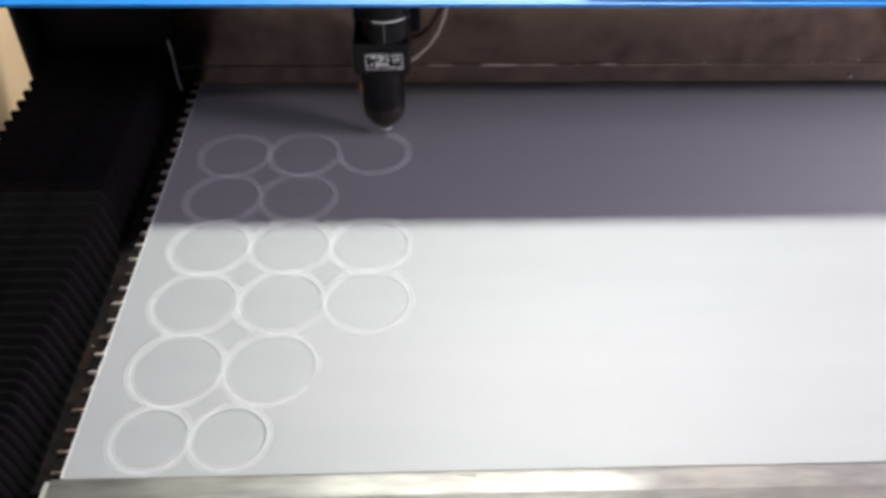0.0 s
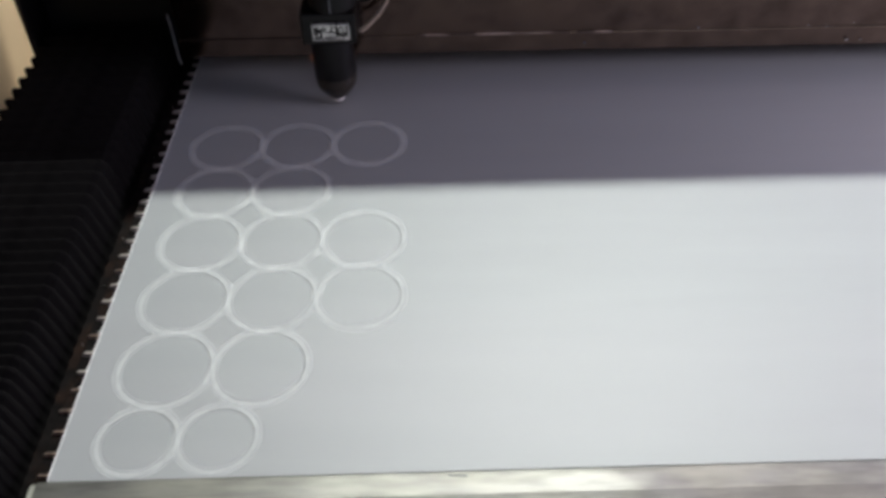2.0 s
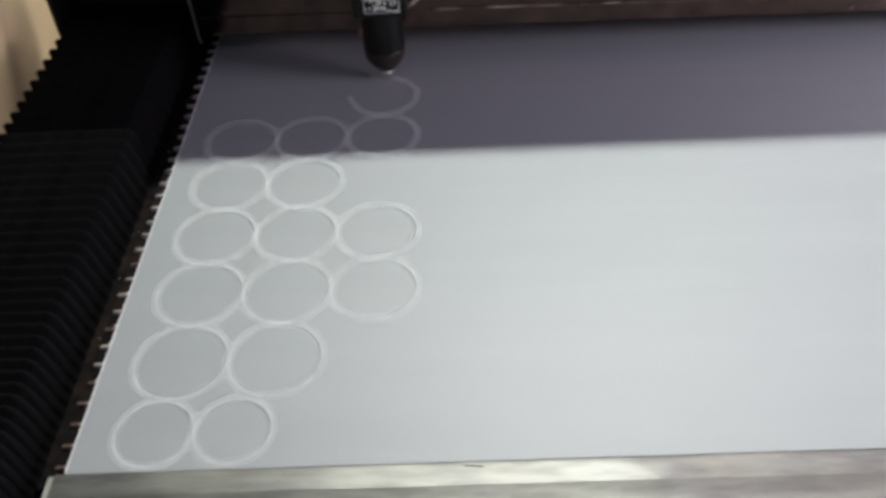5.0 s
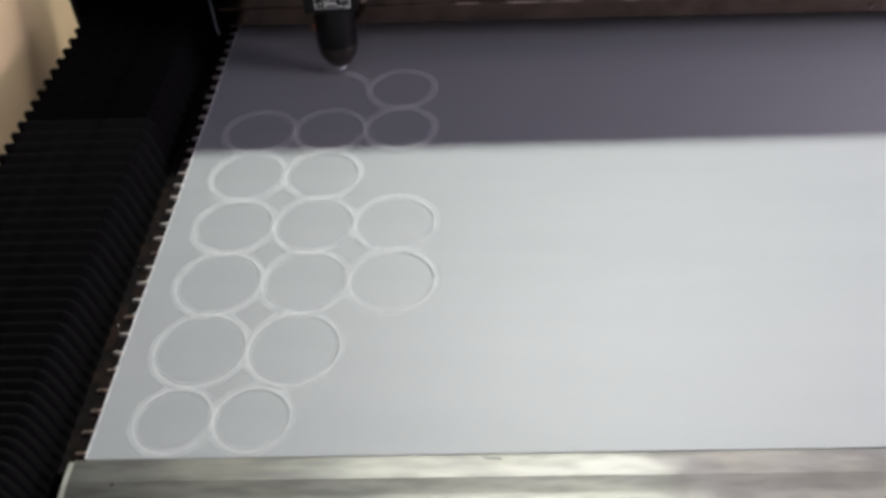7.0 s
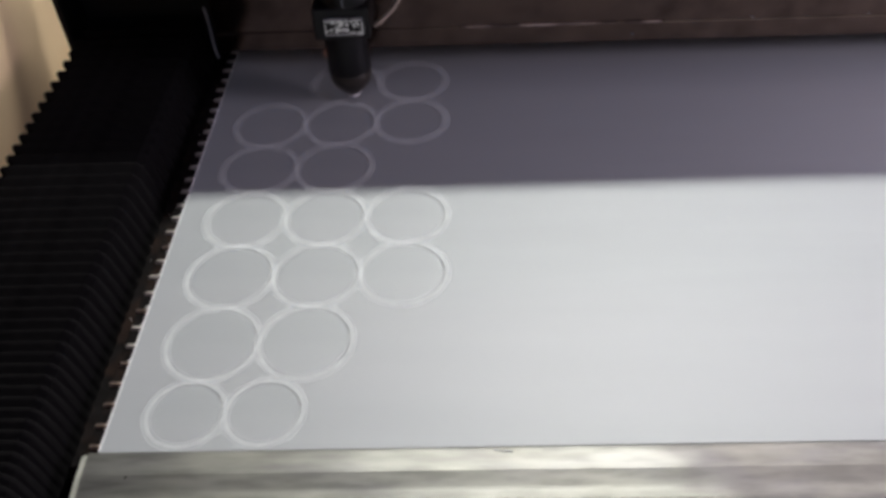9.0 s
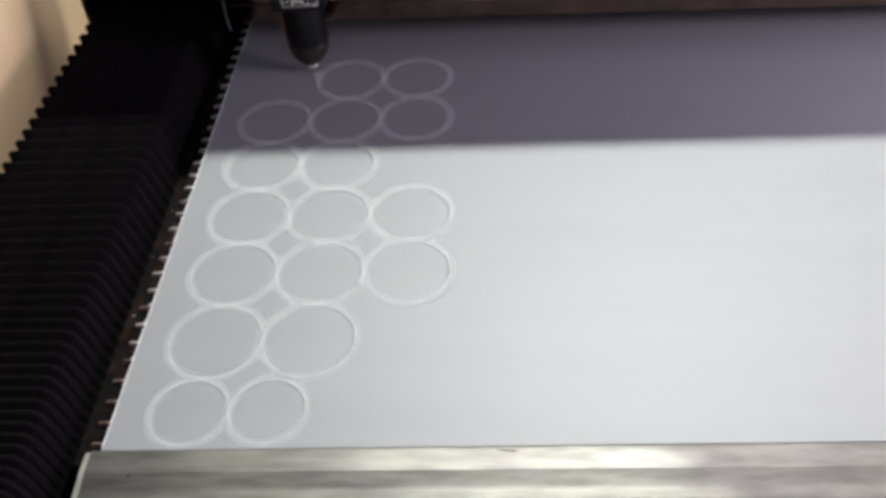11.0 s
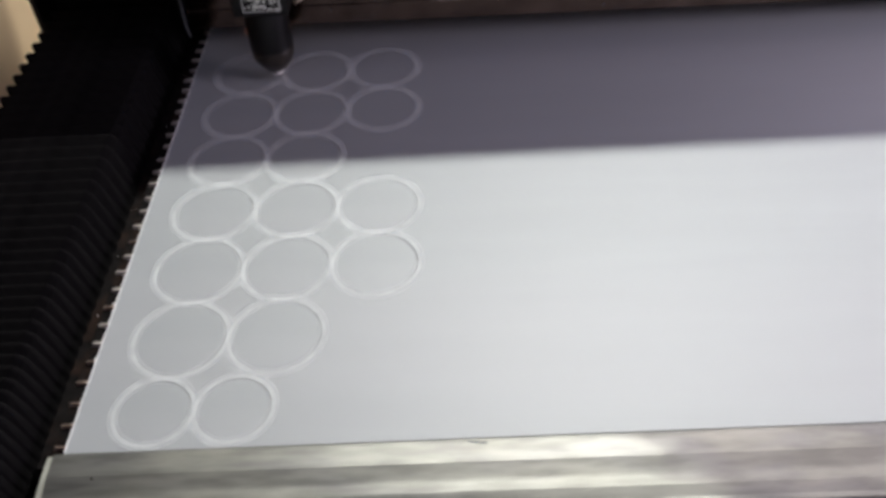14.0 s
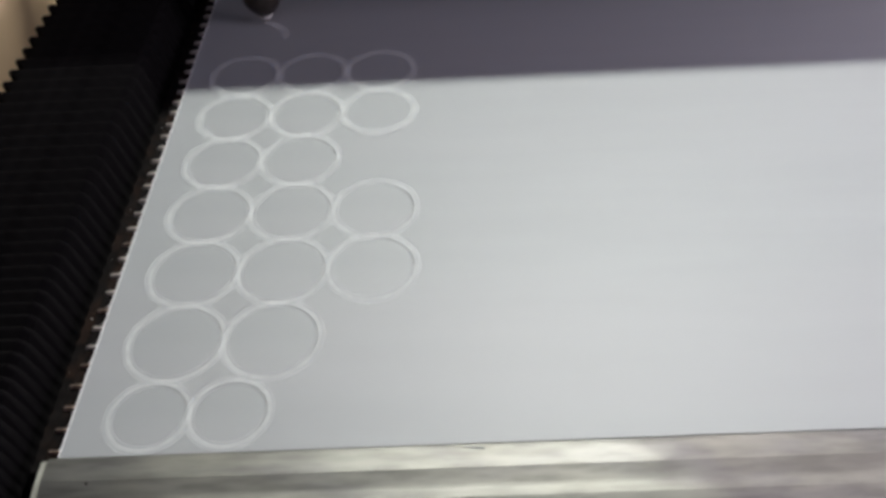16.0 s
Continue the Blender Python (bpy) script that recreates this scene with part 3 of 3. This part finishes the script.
def rounded_plate(x0, x1, y0, y1, r, thick, n=6):
    bm = bmesh.new()
    pts = []
    for cx, cy, a in ((x1 - r, y1 - r, 0), (x0 + r, y1 - r, 90), (x0 + r, y0 + r, 180), (x1 - r, y0 + r, 270)):
        for i in range(n + 1):
            b = math.radians(a + 90 * i / n)
            pts.append((cx + r * math.cos(b), cy + r * math.sin(b)))
    top = [bm.verts.new((*p, thick)) for p in pts]
    low = [bm.verts.new((*p, 0)) for p in pts]
    bm.faces.new(top)
    bm.faces.new(low[::-1])
    for i in range(len(pts)):
        j = (i + 1) % len(pts)
        bm.faces.new((low[i], low[j], top[j], top[i]))
    return bm


SLOPE = math.degrees(math.atan2(0.0400, 0.1305))
plate = part("access_plate", rounded_plate(0.0, 0.42, 0.0, 0.07, 0.005, 0.0016), BLACK, gantry, "black rounded access plate with bright screws")
plate.matrix_basis = COVER_TURN @ pose(0.1985, -0.0275, 0.1031, SLOPE)
for sx, sy in ((0.004, 0.0045), (0.150, 0.0045), (0.30, 0.0045), (0.004, 0.065), (0.150, 0.065)):
    part("plate_screw", lathe([(0.0017, 0.0016), (0.0017, 0.0022), (0.0012, 0.0026)], 14, (sx, sy)), CHROME, plate)
for x, wide in ((0.0130, 0.0050), (0.0235, 0.0090), (0.0375, 0.0100), (0.0530, 0.0110), (0.0700, 0.0050), (0.0800, 0.0090), (0.0965, 0.0090), (0.1120, 0.0080)):
    part("plate_mark", box(x, x + wide, 0.0125, 0.0300, 0.0014, 0.0020, 0.0003), BLUE, plate, "plain blue mark")
part("plate_mark", box(0.1430, 0.2000, 0.0125, 0.0150, 0.0014, 0.0020, 0.0003), BLUE, plate, "plain blue mark")
for x, z, r in ((0.0016, 0.0645, 0.0008), (0.0228, 0.0385, 0.0007), (0.052, 0.0310, 0.0006), (0.1585, 0.0615, 0.0008), (0.284, 0.0342, 0.0010), (0.3745, 0.0250, 0.0011),
                (0.350, 0.0342, 0.0008), (0.3610, 0.0342, 0.0006), (0.2150, 0.0262, 0.0007), (0.2010, 0.0600, 0.0012), (-0.018, 0.0650, 0.0006), (0.383, 0.0250, 0.0006), (0.377, 0.0355, 0.0008)):
    dark = x == 0.2010
    y = 0.0300 if z > 0.0340 else 0.0278
    dot = part("screw_head", lathe([(r * 0.8, 0.0), (r * 0.8, 0.0004), (r * 0.5, 0.0007)], 10), BLACK if dark else CHROME, gantry)
    dot.matrix_basis = pose(x, y + 0.0001, z, 90)
    set_square(dot)

# ---------------------------------------------------------------- laser head
head = thing("laser_head", "black laser head with conical nozzle and mirror plate", "laser head")
part("nozzle", lathe([(0.0046, 0.0074), (0.0062, 0.0090), (0.0090, 0.0125), (0.0113, 0.0160), (0.0121, 0.0185), (0.0124, 0.0225), (0.0124, 0.0245)], 44), NOZZLE, head, "browned conical nozzle", smooth=True)
# Tip coloured pale to paint in the sheet reflected on its underside.
part("tip", lathe([(0.0020, 0.0040), (0.0034, 0.0048), (0.0044, 0.0066), (0.0049, 0.0076)], 28), TIPMETAL, head, "metal nozzle tip paled for the sheet's reflection", smooth=True)
part("lens_tube", lathe([(0.0122, 0.0236), (0.0126, 0.0240), (0.0125, 0.0490), (0.0121, 0.0495)], 44), ANODISED, head, "black lens tube")
part("mirror_block", box(-0.0150, 0.0165, -0.0130, 0.0160, 0.0495, 0.0690, 0.0012), ANODISED, head, "black mirror block")
mirror = part("mirror_plate", box(-0.0078, 0.0124, -0.0150, -0.0131, 0.0541, 0.0630, 0.0004), FOIL, head, "dark mirror plate with bright scuffs")
for x0, x1, z0, z1 in ((-0.0082, 0.0128, 0.0627, 0.0634), (-0.0082, 0.0128, 0.0537, 0.0541), (-0.0082, -0.0075, 0.0542, 0.0626), (0.0122, 0.0128, 0.0542, 0.0626)):
    part("rim", box(x0, x1, -0.0155, -0.0132, z0, z1, 0.0001), BRIGHT_RIM, mirror, "bright worn rim")
part("upper_barrel", lathe([(0.0136, 0.0690), (0.0140, 0.0695), (0.0140, 0.0815), (0.0136, 0.0818)], 44, (0.0035, 0.0)), ANODISED, head, "black upper barrel")
part("chrome_ring", lathe([(0.0136, 0.0818), (0.0147, 0.0820), (0.0147, 0.0828), (0.0136, 0.0831)], 44, (0.0035, 0.0)), CHROME, head, "bright chrome ring")
# Thin strip that paints the specular line down the upper barrel.
part("barrel_highlight", box(0.0029, 0.0035, -0.0144, -0.0138, 0.0692, 0.0814, 0.0001), TRIM, head, "thin highlight strip painted on the upper barrel")
part("barrel_top", lathe([(0.0136, 0.0831), (0.0136, 0.0990), (0.0128, 0.0998)], 44, (0.0035, 0.0)), ANODISED, head)
part("mount_plate", box(-0.016, 0.022, 0.0160, 0.0296, 0.060, 0.098, 0.001), BLACK, head, "black mounting plate")
part("air_hose", tube([(0.0150, 0.013, 0.043), (0.0185, 0.014, 0.0445), (0.0225, 0.015, 0.048), (0.0275, 0.015, 0.053), (0.0320, 0.015, 0.060), (0.0350, 0.015, 0.067), (0.0370, 0.015, 0.074), (0.0378, 0.015, 0.082), (0.0370, 0.013, 0.090), (0.033, 0.009, 0.096), (0.026, 0.006, 0.099), (0.0165, 0.004, 0.0985)], 0.0014), HOSE, head, "thin yellowed air hose", smooth=True)


part("scuff", blob(0.0026, 0.0004, 0.0016, 7), BRIGHT_RIM, mirror, "bright scuffed patch").location = (0.0026, -0.0152, 0.0566)
ember = part("ember", blob(0.0005, 0.00045, 0.00045, 3), EMBER, head, "faint glowing ember at the cut")
spark = part("spark", blob(0.0010, 0.0009, 0.0009, 1), SPARK, head, "white-hot spark at the cut")
flare = part("flare", blob(0.0017, 0.0013, 0.0012, 4), FLAME, head, "white-hot flare at the cut")
# Flat emissive discs paint the glow around flare and burst.
part("flare_glow", blob(0.0075, 0.0058, 0.0003, 6), FLAME_GLOW, flare, "orange glow painted around the flare").location = (-0.0003, -0.0012, -0.0012)
flash = part("flash", blob(0.0056, 0.0036, 0.0030, 5), FLAME, head, "white-hot burst of flame at the cut")
part("flash_glow", blob(0.0150, 0.0110, 0.0004, 9), FLAME_GLOW, flash, "orange glow painted around the burst").location = (-0.001, 0.0015, -0.0026)

# ---------------------------------------------------------------- bellows over the left guide
bellows = thing("bellows", "black pleated fabric bellows covering the guide rail", "bellows", (0, 0, -0.0115))
PLEATS, FRONT = 72, -0.235


def pleat():
    """One fold: out to the ridge and back, over the top and both sides."""
    bm = bmesh.new()
    half = 0.0072
    def u_shape(inset, y):
        return [bm.verts.new(p) for p in ((-0.1350 + inset, y, 0.0), (-0.1350 + inset, y, 0.0305 - inset), (-0.1330 + inset, y, 0.0325 - inset),
                                          (-0.0585 - inset, y, 0.0325 - inset), (-0.0560 - 0.45 * inset, y, 0.0295 - inset), (-0.0508 - 0.25 * inset, y, 0.0006))]
    lines = [u_shape(0.0072, -half), u_shape(0.0004, -0.0008), u_shape(0.0, 0.0), u_shape(0.0004, 0.0008), u_shape(0.0074, half)]
    for a, b in zip(lines, lines[1:]):
        for i in range(5):
            bm.faces.new((a[i], a[i + 1], b[i + 1], b[i]))
    bmesh.ops.recalc_face_normals(bm, faces=bm.faces[:])
    return bm


pleats = [part("pleat", pleat(), RUBBER, bellows)]
for k in range(1, PLEATS):
    pleats.append(share(pleats[0], "pleat", (0, 0, 0), bellows))


# ---------------------------------------------------------------- what moves
def motions():
    ys = {t: spot(t) for t in STEPS}
    def skew(t):
        """The beam racks slightly as the head runs to its end."""
        return float(np.interp(t, [0, 3, 4, 8, 13.5, 16], [-0.65, -0.5, -0.4, -0.25, -0.3, -0.4]))

    def lag(t):
        """The beam's slack behind the head."""
        return float(np.interp(t, [0, 0.9, 1.3, 1.9, 4, 4.3, 8], [-0.0018, -0.0030, -0.0035, -0.0020, -0.001, 0.0005, 0.0]))

    walk(gantry, [(t, pose(0, ys[t][1] + lag(t) - 0.35 * (math.sin(radians(skew(t))) - math.sin(radians(-0.65))), 0, 0, 0, skew(t))) for t in STEPS])
    walk(head, [(t, pose(ys[t][0], ys[t][1], 0)) for t in STEPS])
    for k, ob in enumerate(pleats):
        share_of = (k + 0.5) / PLEATS
        share_of = 0.5 * share_of + 0.5 * share_of ** 3     # folded tighter towards the front
        walk(ob, [(t, pose(0, FRONT + share_of * (ys[t][1] + 0.078 - FRONT), 0)) for t in STEPS[::2]])
    for ob, t, lift in GROWING:
        t = min(max(t, 0.05), 15.98)
        walk(ob, [(0.0, pose(0, 0, -0.0015)), (t - 0.035, pose(0, 0, -0.0015)), (t, pose(0, 0, lift)), (16.0, pose(0, 0, lift))])
    hidden, at_cut = pose(0, 0, 0.036), pose(0.0004, -0.0008, 0.0011)
    for ob, times, down in (
            (ember, (0.4, 2.4, 2.5, 2.8, 2.9, 3.5, 7.3, 7.7, 8.5, 11.5, 12.2, 12.4, 12.8, 12.9, 13.0), at_cut),
            (spark, (3.4, 4.1, 7.5, 13.5), at_cut),
            (flare, (0.7, 3.8, 7.8), pose(0.0012, -0.0022, 0.0020)),
            (flash, (12.0,), pose(0.0018, -0.0035, 0.0034))):
        rows = [(0.0, hidden)]
        for k, t in enumerate(times):
            if not k or t - times[k - 1] > 0.15:
                rows += [(t - 0.067, hidden), (t - 0.034, down)]
            if k + 1 == len(times) or times[k + 1] - t > 0.15:
                rows += [(t + 0.034, down), (t + 0.067, hidden)]
        walk(ob, rows + [(16.0, hidden)])


motions()
